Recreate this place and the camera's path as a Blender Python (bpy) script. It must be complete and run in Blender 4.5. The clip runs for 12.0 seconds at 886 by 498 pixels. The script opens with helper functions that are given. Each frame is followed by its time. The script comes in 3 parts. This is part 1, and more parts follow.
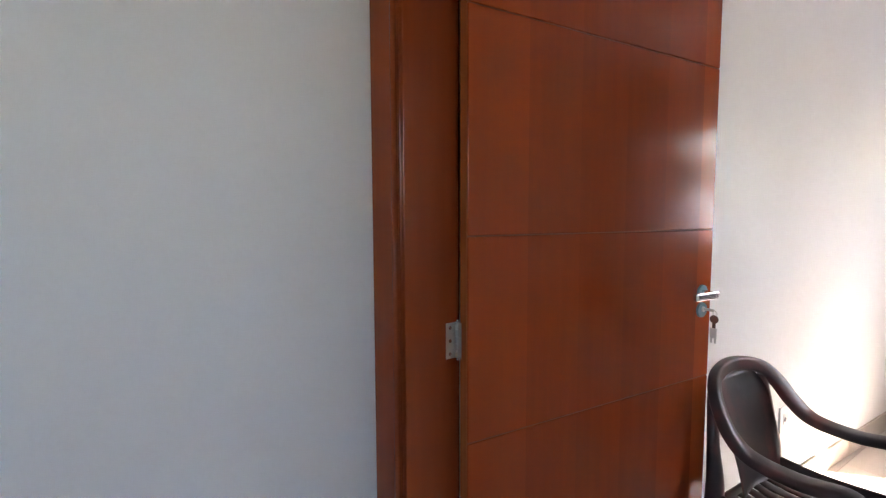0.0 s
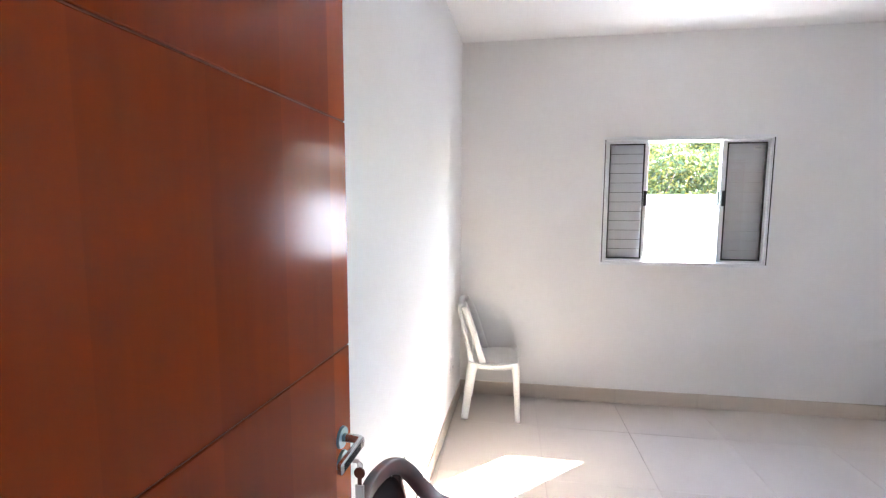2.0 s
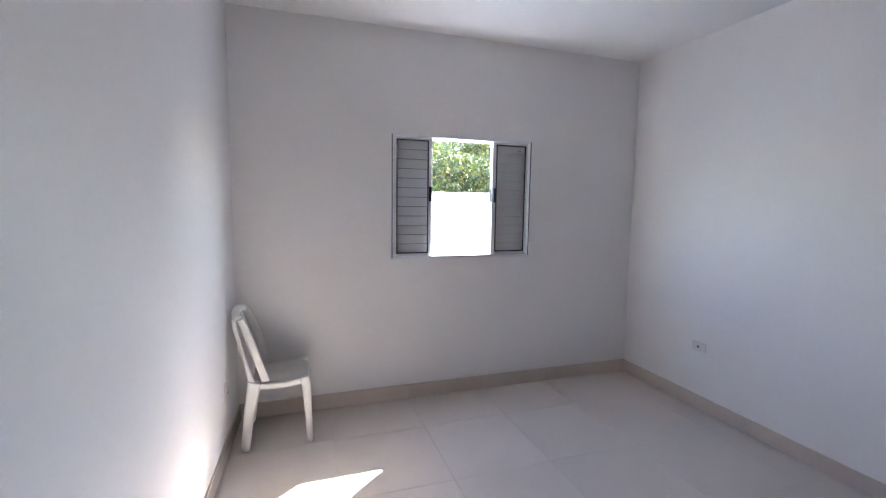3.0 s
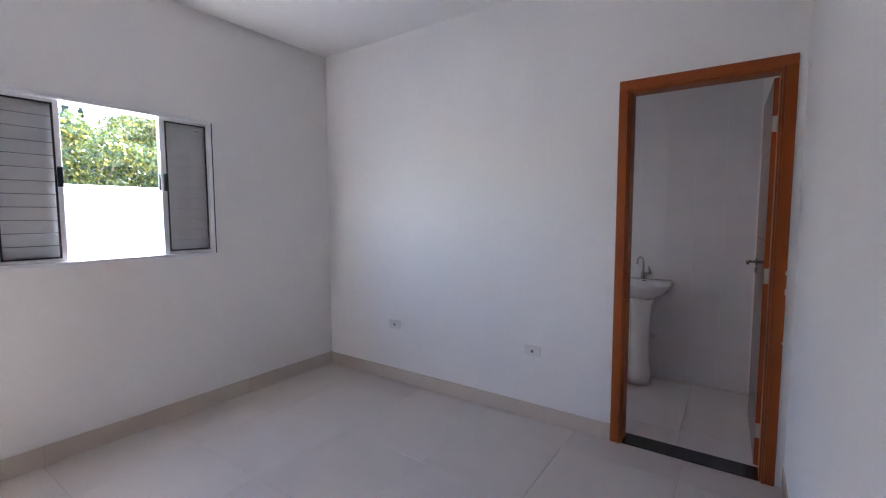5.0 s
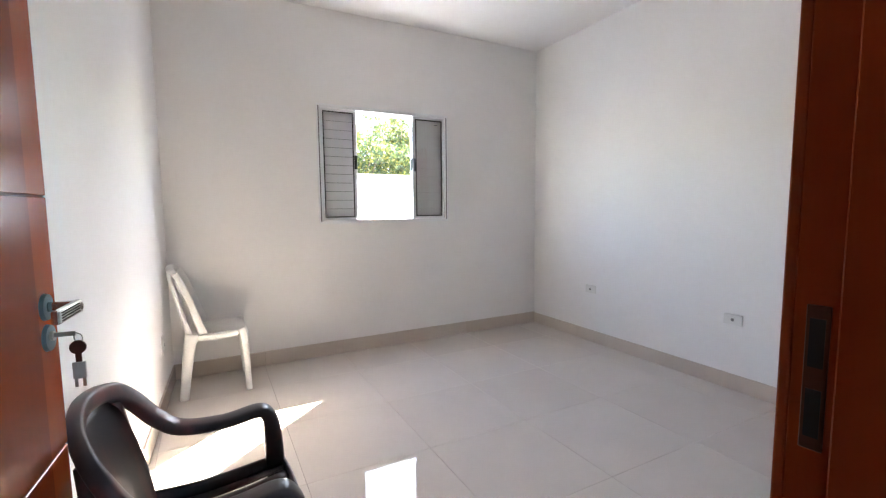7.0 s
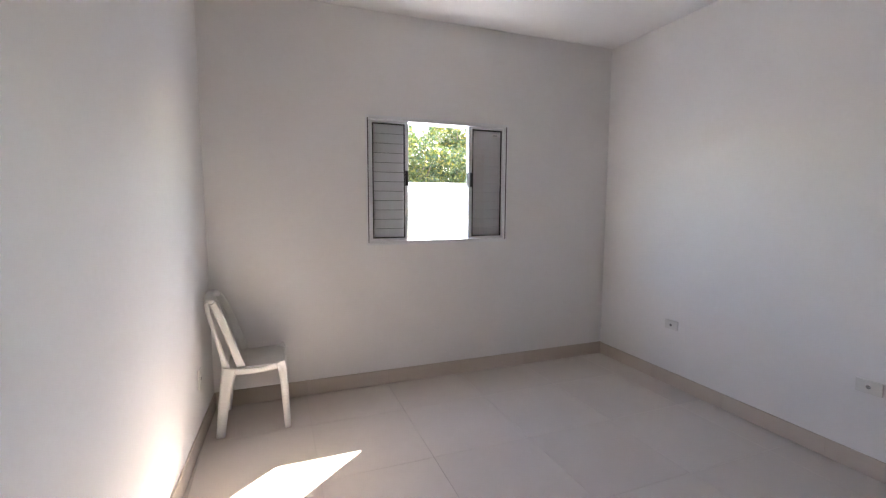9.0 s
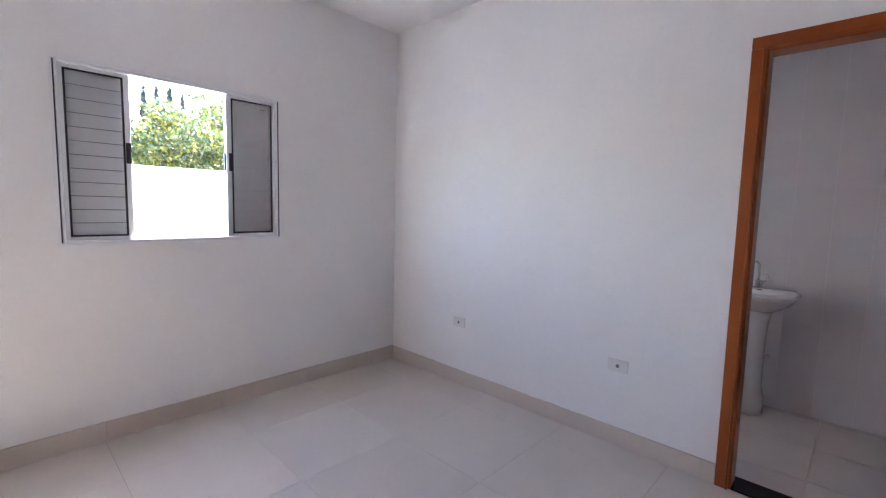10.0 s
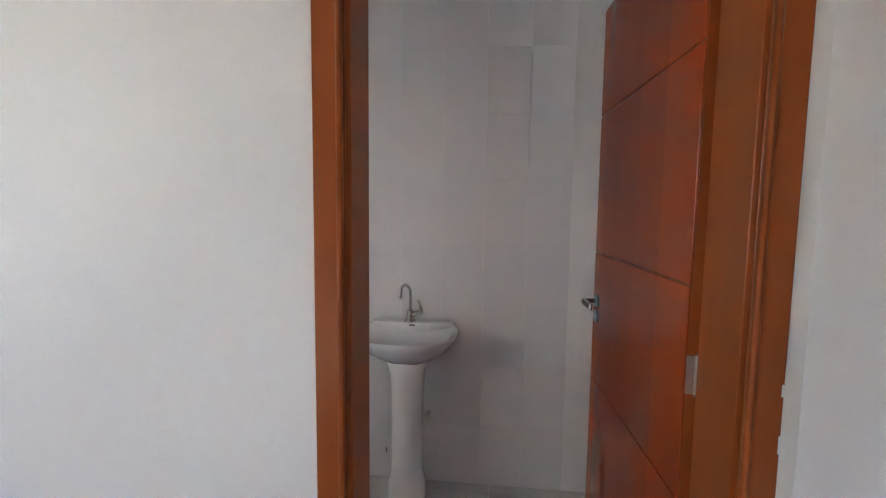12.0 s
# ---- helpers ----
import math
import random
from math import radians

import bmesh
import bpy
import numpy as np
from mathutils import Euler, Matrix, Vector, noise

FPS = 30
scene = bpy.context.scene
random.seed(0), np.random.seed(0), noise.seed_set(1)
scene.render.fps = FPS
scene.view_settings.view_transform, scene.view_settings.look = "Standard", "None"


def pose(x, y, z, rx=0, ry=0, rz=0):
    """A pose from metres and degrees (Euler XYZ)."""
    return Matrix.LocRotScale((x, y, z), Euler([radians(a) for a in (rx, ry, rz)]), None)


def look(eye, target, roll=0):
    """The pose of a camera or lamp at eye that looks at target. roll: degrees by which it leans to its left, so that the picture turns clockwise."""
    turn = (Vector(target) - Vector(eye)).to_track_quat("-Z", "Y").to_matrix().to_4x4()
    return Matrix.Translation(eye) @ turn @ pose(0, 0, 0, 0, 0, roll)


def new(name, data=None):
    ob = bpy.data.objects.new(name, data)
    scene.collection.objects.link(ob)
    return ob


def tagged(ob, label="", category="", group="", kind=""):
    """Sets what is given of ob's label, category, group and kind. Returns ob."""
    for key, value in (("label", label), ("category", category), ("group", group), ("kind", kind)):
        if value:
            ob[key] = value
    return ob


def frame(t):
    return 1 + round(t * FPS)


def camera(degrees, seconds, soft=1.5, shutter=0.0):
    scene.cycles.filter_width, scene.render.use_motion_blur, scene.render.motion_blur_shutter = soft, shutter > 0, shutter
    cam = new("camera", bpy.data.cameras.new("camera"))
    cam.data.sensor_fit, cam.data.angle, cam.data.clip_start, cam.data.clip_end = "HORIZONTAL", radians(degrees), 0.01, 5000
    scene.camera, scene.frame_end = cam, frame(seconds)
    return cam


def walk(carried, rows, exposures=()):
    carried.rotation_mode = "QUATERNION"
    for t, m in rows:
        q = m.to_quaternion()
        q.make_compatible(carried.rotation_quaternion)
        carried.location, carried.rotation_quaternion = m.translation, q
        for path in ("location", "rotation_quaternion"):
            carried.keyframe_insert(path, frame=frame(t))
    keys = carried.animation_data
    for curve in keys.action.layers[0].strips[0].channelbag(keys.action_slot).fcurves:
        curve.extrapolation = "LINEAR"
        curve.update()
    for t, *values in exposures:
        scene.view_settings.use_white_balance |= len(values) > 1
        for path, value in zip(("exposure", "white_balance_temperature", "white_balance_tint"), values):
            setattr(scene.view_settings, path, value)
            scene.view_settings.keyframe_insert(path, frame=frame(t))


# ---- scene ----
cam = camera(90.7, 12.0, 1.25)
PATH = [
    (0, (0.715, -0.76, 1.33), (-0.973, 0.302, 1.182), -0.2),
    (0.5, (0.508, -0.671, 1.425), (-0.971, 0.666, 1.261), -0.4),
    (1, (0.396, -0.569, 1.588), (-0.708, 1.089, 1.402), -0.1),
    (1.5, (0.373, -0.388, 1.601), (-0.37, 1.459, 1.409), -0.1),
    (2, (0.357, -0.234, 1.599), (0.064, 1.734, 1.399), 0.2),
    (2.5, (0.348, -0.099, 1.595), (0.559, 1.88, 1.392), 0.6),
    (3, (0.393, 0.02, 1.574), (1.024, 1.907, 1.372), 0.8),
    (3.5, (0.531, 0.037, 1.55), (1.538, 1.754, 1.355), 0.5),
    (3.7, (0.581, 0.05, 1.542), (1.733, 1.673, 1.347), 0.5),
    (5.3, (0.539, 0.101, 1.408), (2.194, 1.213, 1.253), -0.2),
    (5.5, (0.521, 0.017, 1.392), (2.169, 1.138, 1.236), 0.1),
    (6, (0.469, -0.161, 1.38), (1.942, 1.18, 1.203), -0.4),
    (6.5, (0.363, -0.278, 1.338), (1.536, 1.333, 1.167), -0.7),
    (7, (0.268, -0.358, 1.259), (1.201, 1.402, 1.075), -0.5),
    (7.2, (0.258, -0.381, 1.207), (1.121, 1.414, 1.024), -0.5),
    (8.8, (0.347, -0.044, 1.431), (1.059, 1.815, 1.242), 0.3),
    (9, (0.419, -0.007, 1.456), (1.129, 1.851, 1.252), 0.2),
    (9.5, (0.616, 0.127, 1.428), (1.656, 1.824, 1.234), 0.8),
    (10, (0.817, 0.298, 1.395), (2.252, 1.678, 1.206), 1.4),
    (10.5, (1.093, 0.45, 1.4), (2.842, 1.402, 1.209), 1.5),
    (10.7, (1.254, 0.463, 1.389), (3.097, 1.223, 1.236), 2.3),
    (11, (1.484, 0.482, 1.407), (3.423, 0.946, 1.247), 2.1),
    (11.5, (1.994, 0.428, 1.404), (3.966, 0.723, 1.251), 1.2),
    (12, (2.532, 0.414, 1.435), (4.511, 0.642, 1.259), 0.7),
]
EXPOSURES = [
    (0, 5.70, 7350, 17), (0.5, 5.84, 7100, 18), (1, 5.98, 6750, 14), (1.5, 6.12, 6600, 12), (2, 5.94, 6600, 12), (2.5, 5.57, 6100, 15),
    (3, 5.00, 6150, 14), (3.5, 5.04, 6220, 20), (3.7, 5.04, 6220, 20), (5.3, 5.07, 6300, 16), (5.5, 5.38, 10650, 33), (5.7, 5.47, 7000, 10),
    (6, 5.67, 6750, 10), (6.5, 5.47, 6450, 18), (7, 5.61, 6890, 11), (7.2, 5.57, 6890, 11), (8.8, 5.07, 8700, 19), (9, 4.97, 6950, 15),
    (9.5, 5.05, 6350, 18), (10, 5.36, 6370, 18), (10.5, 5.37, 7590, 23), (11, 5.52, 7050, 12), (11.5, 5.55, 7090, 12), (12, 5.70, 7040, 11)]
SKY, SUN = 0.14, 2.8
HALL_X0, HALL_X1, HALL_Z0, HALL_Z1 = 2.2, 3.1, 1.5, 2.45   # daylight opening of the hall
BATH_W, BATH_H = 0.27, 0.25                                # small bathroom window
walk(cam, [(r[0], look(*r[1:])) for r in PATH], EXPOSURES)

# ---- world, sun, daylight ----
SUN_FROM = Vector((1.0, 0.887, 1.143)).normalized()
world = bpy.data.worlds.new("sky")
scene.world = world
world.use_nodes = True
sky = world.node_tree.nodes.new("ShaderNodeTexSky")
sky.sky_type = "NISHITA"
sky.sun_disc = False
sky.sun_elevation = math.asin(SUN_FROM.z)
sky.sun_rotation = math.atan2(SUN_FROM.x, SUN_FROM.y)
world.node_tree.nodes["Background"].inputs[1].default_value = SKY
world.node_tree.links.new(sky.outputs[0], world.node_tree.nodes["Background"].inputs[0])
sun_data = bpy.data.lights.new("sun", "SUN")
sun_data.energy, sun_data.angle, sun_data.color = SUN, radians(0.5), (1.0, 0.965, 0.92)
sun = new("sun", sun_data)
sun.matrix_world = look(SUN_FROM * 20, (0, 0, 0))

# ---- materials ----


def mat(name, color, rough=0.5, metal=0.0, coat=0.0):
    m = bpy.data.materials.new(name)
    m.use_nodes = True
    b = m.node_tree.nodes["Principled BSDF"]
    b.inputs["Base Color"].default_value = (*color, 1)
    b.inputs["Roughness"].default_value = rough
    b.inputs["Metallic"].default_value = metal
    b.inputs["Coat Weight"].default_value = coat
    return m


def node(m, kind, **values):
    n = m.node_tree.nodes.new(kind)
    for key, value in values.items():
        n.inputs[key].default_value = value
    return n


def link(m, a, b):
    m.node_tree.links.new(a, b)


def bsdf(m):
    return m.node_tree.nodes["Principled BSDF"]


def ramp(m, source, stops):
    n = m.node_tree.nodes.new("ShaderNodeValToRGB")
    while len(n.color_ramp.elements) < len(stops):
        n.color_ramp.elements.new(0.5)
    for e, (p, c) in zip(n.color_ramp.elements, stops):
        e.position, e.color = p, (*c, 1)
    link(m, source, n.inputs[0])
    return n.outputs[0]


def mixed(m, fac, a, b, mode="MIX"):
    n = m.node_tree.nodes.new("ShaderNodeMix")
    n.data_type, n.blend_type = "RGBA", mode
    for socket, value in ((n.inputs[0], fac), (n.inputs[6], a), (n.inputs[7], b)):
        if isinstance(value, (tuple, float, int)):
            socket.default_value = (*value, 1) if isinstance(value, tuple) else value
        else:
            link(m, value, socket)
    return n.outputs[2]


def noise_of(m, scale, detail=4.0, stretch=(1, 1, 1), shift=None):
    tc = node(m, "ShaderNodeTexCoord")
    mp = node(m, "ShaderNodeMapping", Scale=stretch)
    link(m, tc.outputs["Object"], mp.inputs[0])
    if shift is not None:
        link(m, shift, mp.inputs["Location"])
    n = node(m, "ShaderNodeTexNoise", Scale=scale, Detail=detail)
    link(m, mp.outputs[0], n.inputs[0])
    return n.outputs[0]


def relief(m, source, strength, distance):
    n = node(m, "ShaderNodeBump", Strength=strength, Distance=distance)
    link(m, source, n.inputs["Height"])
    link(m, n.outputs[0], bsdf(m).inputs["Normal"])


def paint(name, color, dirt=0.05):
    """Rolled wall paint: faint clouds and a fine orange-peel."""
    m = mat(name, color, 0.55)
    dark = tuple(c * (1 - dirt) for c in color)
    big = ramp(m, noise_of(m, 0.9, 3), [(0.35, dark), (0.65, color)])
    small = noise_of(m, 35, 4)
    link(m, mixed(m, 0.06, big, ramp(m, small, [(0.3, dark), (0.7, (1, 1, 1))]), "MULTIPLY"), bsdf(m).inputs["Base Color"])
    relief(m, noise_of(m, 140, 3), 0.12, 0.002)
    return m


def tile_mat(name, color, rough, vein=0.06):
    """Polished porcelain, each tile with a slight tone of its own."""
    m = mat(name, color, rough)
    info = node(m, "ShaderNodeObjectInfo")
    shift = node(m, "ShaderNodeVectorMath")
    shift.operation = "SCALE"
    shift.inputs[0].default_value = (7, 13, 5)
    link(m, info.outputs["Random"], shift.inputs["Scale"])
    dark = tuple(c * (1 - vein) for c in color)
    cloud = ramp(m, noise_of(m, 3.0, 6, shift=shift.outputs[0]), [(0.3, dark), (0.7, color)])
    tone = ramp(m, info.outputs["Random"], [(0.0, (0.955, 0.95, 0.945)), (1.0, (1, 1, 1))])
    link(m, mixed(m, 1.0, cloud, tone, "MULTIPLY"), bsdf(m).inputs["Base Color"])
    r = node(m, "ShaderNodeMapRange")
    r.inputs["To Min"].default_value, r.inputs["To Max"].default_value = rough * 0.8, rough * 1.5
    link(m, noise_of(m, 5.0, 5, shift=shift.outputs[0]), r.inputs["Value"])
    link(m, r.outputs[0], bsdf(m).inputs["Roughness"])
    relief(m, noise_of(m, 4.0, 2, shift=shift.outputs[0]), 0.02, 0.003)
    return m


def wood_mat(name, a, b, rough, band):
    """Varnished red-brown veneer: upright leaves of veneer, streaks and pores."""
    m = mat(name, a, rough)
    tc = node(m, "ShaderNodeTexCoord")
    sep = node(m, "ShaderNodeSeparateXYZ")
    link(m, tc.outputs["Object"], sep.inputs[0])
    add = node(m, "ShaderNodeMath")
    link(m, sep.outputs[0], add.inputs[0])
    link(m, sep.outputs[1], add.inputs[1])
    step = node(m, "ShaderNodeMath")
    step.operation = "SNAP"
    step.inputs[1].default_value = band
    link(m, add.outputs[0], step.inputs[0])
    white = node(m, "ShaderNodeTexWhiteNoise")
    white.noise_dimensions = "1D"
    link(m, step.outputs[0], white.inputs["W"])
    mid = tuple((p + q) / 2 for p, q in zip(a, b))
    veneer = ramp(m, white.outputs["Value"], [(0.0, tuple(0.62 * v for v in mid)), (1.0, tuple(1.06 * v for v in a))])
    streak = ramp(m, noise_of(m, 14, 6, (3.0, 3.0, 0.16)), [(0.32, b), (0.62, a)])
    blotch = ramp(m, noise_of(m, 3.0, 4, (1.0, 1.0, 0.35)), [(0.3, b), (0.7, a)])
    c = mixed(m, 0.13, veneer, streak)
    c = mixed(m, 0.14, c, blotch)
    link(m, c, bsdf(m).inputs["Base Color"])
    bsdf(m).inputs["Specular IOR Level"].default_value = 0.16
    bsdf(m).inputs["Coat Weight"].default_value = 0.035
    bsdf(m).inputs["Coat Roughness"].default_value = 0.15
    relief(m, noise_of(m, 60, 4, (4.0, 4.0, 0.12)), 0.07, 0.002)
    return m


def plastic(name, color, rough, dirt):
    m = mat(name, color, rough)
    dark = tuple(c * (1 - dirt) for c in color)
    link(m, ramp(m, noise_of(m, 9, 5), [(0.35, dark), (0.6, color)]), bsdf(m).inputs["Base Color"])
    relief(m, noise_of(m, 180, 2), 0.05, 0.001)
    return m


WALL = paint("white_wall_paint", (0.84, 0.83, 0.82))
CEIL = paint("white_ceiling_paint", (0.86, 0.855, 0.85))
OUTWALL = paint("white_masonry_paint", (0.80, 0.79, 0.77), 0.1)
FLOOR = tile_mat("cream_polished_tile", (0.63, 0.565, 0.505), 0.022)
bsdf(FLOOR).inputs["Specular IOR Level"].default_value = 0.22
SKIRT = tile_mat("beige_skirting_tile", (0.635, 0.555, 0.485), 0.2)
GROUT = mat("beige_grout", (0.56, 0.50, 0.44), 0.9)
BATHTILE = mat("white_glazed_tile", (0.80, 0.80, 0.815), 0.09)
link(BATHTILE, ramp(BATHTILE, noise_of(BATHTILE, 2.0, 5), [(0.3, (0.785, 0.785, 0.80)), (0.7, (0.805, 0.805, 0.82))]), bsdf(BATHTILE).inputs["Base Color"])
BATHGROUT = mat("white_grout", (0.86, 0.855, 0.85), 0.9)
BATHFLOOR = tile_mat("pale_floor_tile", (0.74, 0.71, 0.69), 0.2)
WOOD = wood_mat("red_brown_varnished_wood", (0.365, 0.063, 0.0135), (0.215, 0.032, 0.0068), 0.18, 0.165)
FRAMEWOOD = wood_mat("orange_brown_frame_wood", (0.385, 0.097, 0.025), (0.21, 0.045, 0.012), 0.30, 5.0)
DARKFRAME = wood_mat("dark_red_brown_frame_wood", (0.30, 0.058, 0.014), (0.16, 0.028, 0.0075), 0.25, 5.0)
GROOVE = mat("groove_wood", (0.19, 0.042, 0.012), 0.6)
ALU = mat("white_aluminium", (0.80, 0.81, 0.83), 0.35)
LOUVRE = mat("white_louvre_enamel", (0.90, 0.91, 0.93), 0.4)
GAPSHADE = mat("dark_grey_gap_shade", (0.20, 0.205, 0.215), 0.6)
# rubber of the glazing gaskets, and the painted shadow gap at the window frame
GASKETGAP = mat("black_rubber_and_gap_shade", (0.012, 0.012, 0.014), 0.5)
BLACK = mat("black_plastic", (0.02, 0.02, 0.024), 0.35)
CHROME = mat("brushed_chrome", (0.62, 0.62, 0.62), 0.22, 1.0)
ROSE = mat("blue_film_on_chrome", (0.16, 0.24, 0.27), 0.3, 0.9)
STRIKE = mat("tarnished_brass", (0.075, 0.028, 0.014), 0.45, 0.6)
STEEL = mat("zinc_steel", (0.52, 0.51, 0.49), 0.32, 1.0)
CREAM = plastic("cream_plastic", (0.70, 0.66, 0.56), 0.35, 0.05)
SOCKET = plastic("grey_white_plastic", (0.72, 0.715, 0.69), 0.35, 0.05)
RECESS = mat("grey_socket_recess", (0.16, 0.155, 0.15), 0.6)
HOLE = mat("dark_slot", (0.008, 0.007, 0.007), 0.8)
WHITEPL = plastic("white_polypropylene", (0.80, 0.795, 0.77), 0.38, 0.06)
DARKPL = mat("dark_brown_marbled_polypropylene", (0.03, 0.017, 0.018), 0.4)
link(DARKPL, ramp(DARKPL, noise_of(DARKPL, 7, 5, (1, 1, 1)), [(0.36, (0.026, 0.021, 0.024)), (0.52, (0.042, 0.022, 0.022)), (0.66, (0.12, 0.030, 0.026))]), bsdf(DARKPL).inputs["Base Color"])
relief(DARKPL, noise_of(DARKPL, 160, 2), 0.06, 0.001)
CERAMIC = mat("white_vitreous_china", (0.80, 0.81, 0.82), 0.08)
GRANITE = mat("black_granite", (0.018, 0.018, 0.02), 0.15)
STICKER = mat("paper_sticker", (0.90, 0.90, 0.89), 0.6)
INK = mat("grey_ink", (0.25, 0.27, 0.30), 0.6)
TAG = mat("pale_grey_plastic", (0.55, 0.54, 0.52), 0.4)
KEYRED = mat("red_brown_key_head", (0.07, 0.02, 0.012), 0.4)
GLASS = mat("clear_glass", (1, 1, 1), 0.02)
bsdf(GLASS).inputs["Transmission Weight"].default_value = 1.0
bsdf(GLASS).inputs["IOR"].default_value = 1.45


def foliage(name, stops, through_light=0.3):
    m = mat(name, stops[0][1], 0.5)
    geo = node(m, "ShaderNodeNewGeometry")
    link(m, ramp(m, geo.outputs["Random Per Island"], stops), bsdf(m).inputs["Base Color"])
    bsdf(m).inputs["Transmission Weight"].default_value = 0.0
    tr = node(m, "ShaderNodeBsdfTranslucent")
    link(m, ramp(m, geo.outputs["Random Per Island"], [(p, tuple(min(1, 1.1 * v) for v in c)) for p, c in stops]), tr.inputs[0])
    mx = node(m, "ShaderNodeMixShader", Fac=through_light)
    link(m, bsdf(m).outputs[0], mx.inputs[1])
    link(m, tr.outputs[0], mx.inputs[2])
    link(m, mx.outputs[0], m.node_tree.nodes["Material Output"].inputs[0])
    return m


LEAF = foliage("yellow_green_leaves", [(0.0, (0.014, 0.030, 0.009)), (0.4, (0.034, 0.056, 0.012)), (0.75, (0.068, 0.083, 0.015)), (0.93, (0.15, 0.13, 0.018))])
NEEDLE = foliage("dark_conifer_needles", [(0.0, (0.006, 0.012, 0.011)), (1.0, (0.015, 0.026, 0.020))], 0.08)
BARK = plastic("grey_brown_bark", (0.13, 0.10, 0.075), 0.9, 0.5)
EARTH = plastic("dry_ground", (0.30, 0.26, 0.20), 0.95, 0.3)

# ---- mesh helpers ----


def finish(bm, material, name, smooth=False):
    me = bpy.data.meshes.new(name)
    bmesh.ops.recalc_face_normals(bm, faces=bm.faces)
    for f in bm.faces:
        f.smooth = smooth
    bm.to_mesh(me)
    bm.free()
    me.materials.append(material)
    return me


def part(name, bm, material, parent, label="", m=None, smooth=False):
    ob = new(name, finish(bm, material, name, smooth))
    ob.parent = parent
    if m is not None:
        ob.matrix_basis = m
    return tagged(ob, label)


def thing(name, m, label, category, group="", kind=""):
    ob = new(name)
    ob.matrix_basis = m
    ob.empty_display_size = 0.05
    return tagged(ob, label, category, group, kind)


def structure(name, bm, material, label, category):
    return tagged(new(name, finish(bm, material, name)), label, category, "", "structure")


def add_box(bm, x0, x1, y0, y1, z0, z1, bevel=0.0, m=None, segments=1):
    r = bmesh.ops.create_cube(bm, size=1)
    vs = r["verts"]
    for v in vs:
        v.co = Vector((x0 if v.co.x < 0 else x1, y0 if v.co.y < 0 else y1, z0 if v.co.z < 0 else z1))
    if bevel:
        es = list({e for v in vs for e in v.link_edges})
        out = bmesh.ops.bevel(bm, geom=es, offset=bevel, segments=segments, profile=0.5, affect="EDGES")
        vs = list({v for f in out["faces"] for v in f.verts} | {v for v in vs if v.is_valid})
    if m is not None:
        bmesh.ops.transform(bm, matrix=m, verts=vs)
    return bm


def box(x0, x1, y0, y1, z0, z1, bevel=0.0, m=None, segments=1):
    return add_box(bmesh.new(), x0, x1, y0, y1, z0, z1, bevel, m, segments)


def add_rod(bm, a, b, r0, r1=None, n=16):
    a, b = Vector(a), Vector(b)
    m = Matrix.Translation((a + b) / 2) @ (b - a).to_track_quat("Z", "Y").to_matrix().to_4x4()
    bmesh.ops.create_cone(bm, cap_ends=True, segments=n, radius1=r0, radius2=r0 if r1 is None else r1, depth=(b - a).length, matrix=m)
    return bm


def rod(a, b, r0, r1=None, n=16):
    return add_rod(bmesh.new(), a, b, r0, r1, n)


def smooth_path(points, steps=6):
    """Catmull-Rom through the points."""
    p = [Vector(q) for q in points]
    p = [2 * p[0] - p[1]] + p + [2 * p[-1] - p[-2]]
    out = []
    for i in range(1, len(p) - 2):
        for k in range(steps):
            t = k / steps
            out.append(0.5 * ((2 * p[i]) + (p[i + 1] - p[i - 1]) * t + (2 * p[i - 1] - 5 * p[i] + 4 * p[i + 1] - p[i + 2]) * t * t + (3 * p[i] - p[i - 1] - 3 * p[i + 1] + p[i + 2]) * t ** 3))
    return out + [p[-2]]


def add_sweep(bm, path, wide, thick, side=(0, 1, 0), n=12, power=0.7):
    """A rounded bar along a path; wide is measured along side, and each may be a list."""
    rings = []
    last = len(path) - 1
    for i, q in enumerate(path):
        along = (path[min(i + 1, last)] - path[max(i - 1, 0)]).normalized()
        s = Vector(side[i] if isinstance(side, list) else side)
        s = (s - along * s.dot(along)).normalized()
        u = along.cross(s)
        w = wide[i] if isinstance(wide, list) else wide
        h = thick[i] if isinstance(thick, list) else thick
        ring = []
        for k in range(n):
            a = 2 * math.pi * k / n
            c, d = math.cos(a), math.sin(a)
            ring.append(bm.verts.new(q + s * (w / 2 * math.copysign(abs(c) ** power, c)) + u * (h / 2 * math.copysign(abs(d) ** power, d))))
        rings.append(ring)
    for r, q in zip(rings, rings[1:]):
        for k in range(n):
            bm.faces.new((r[k], r[(k + 1) % n], q[(k + 1) % n], q[k]))
    bm.faces.new(rings[0][::-1])
    bm.faces.new(rings[-1])
    return bm


def sweep(points, wide, thick, side=(0, 1, 0), steps=6, n=12, power=0.7):
    path = smooth_path(points, steps)

    def spread(v):
        if not isinstance(v, (list, tuple)):
            return v
        return [float(np.interp(i / (len(path) - 1) * (len(v) - 1), range(len(v)), v)) for i in range(len(path))]
    if isinstance(side, list):
        side = list(zip(*(spread([v[k] for v in side]) for k in range(3))))
    return add_sweep(bmesh.new(), path, spread(wide), spread(thick), side, n, power)


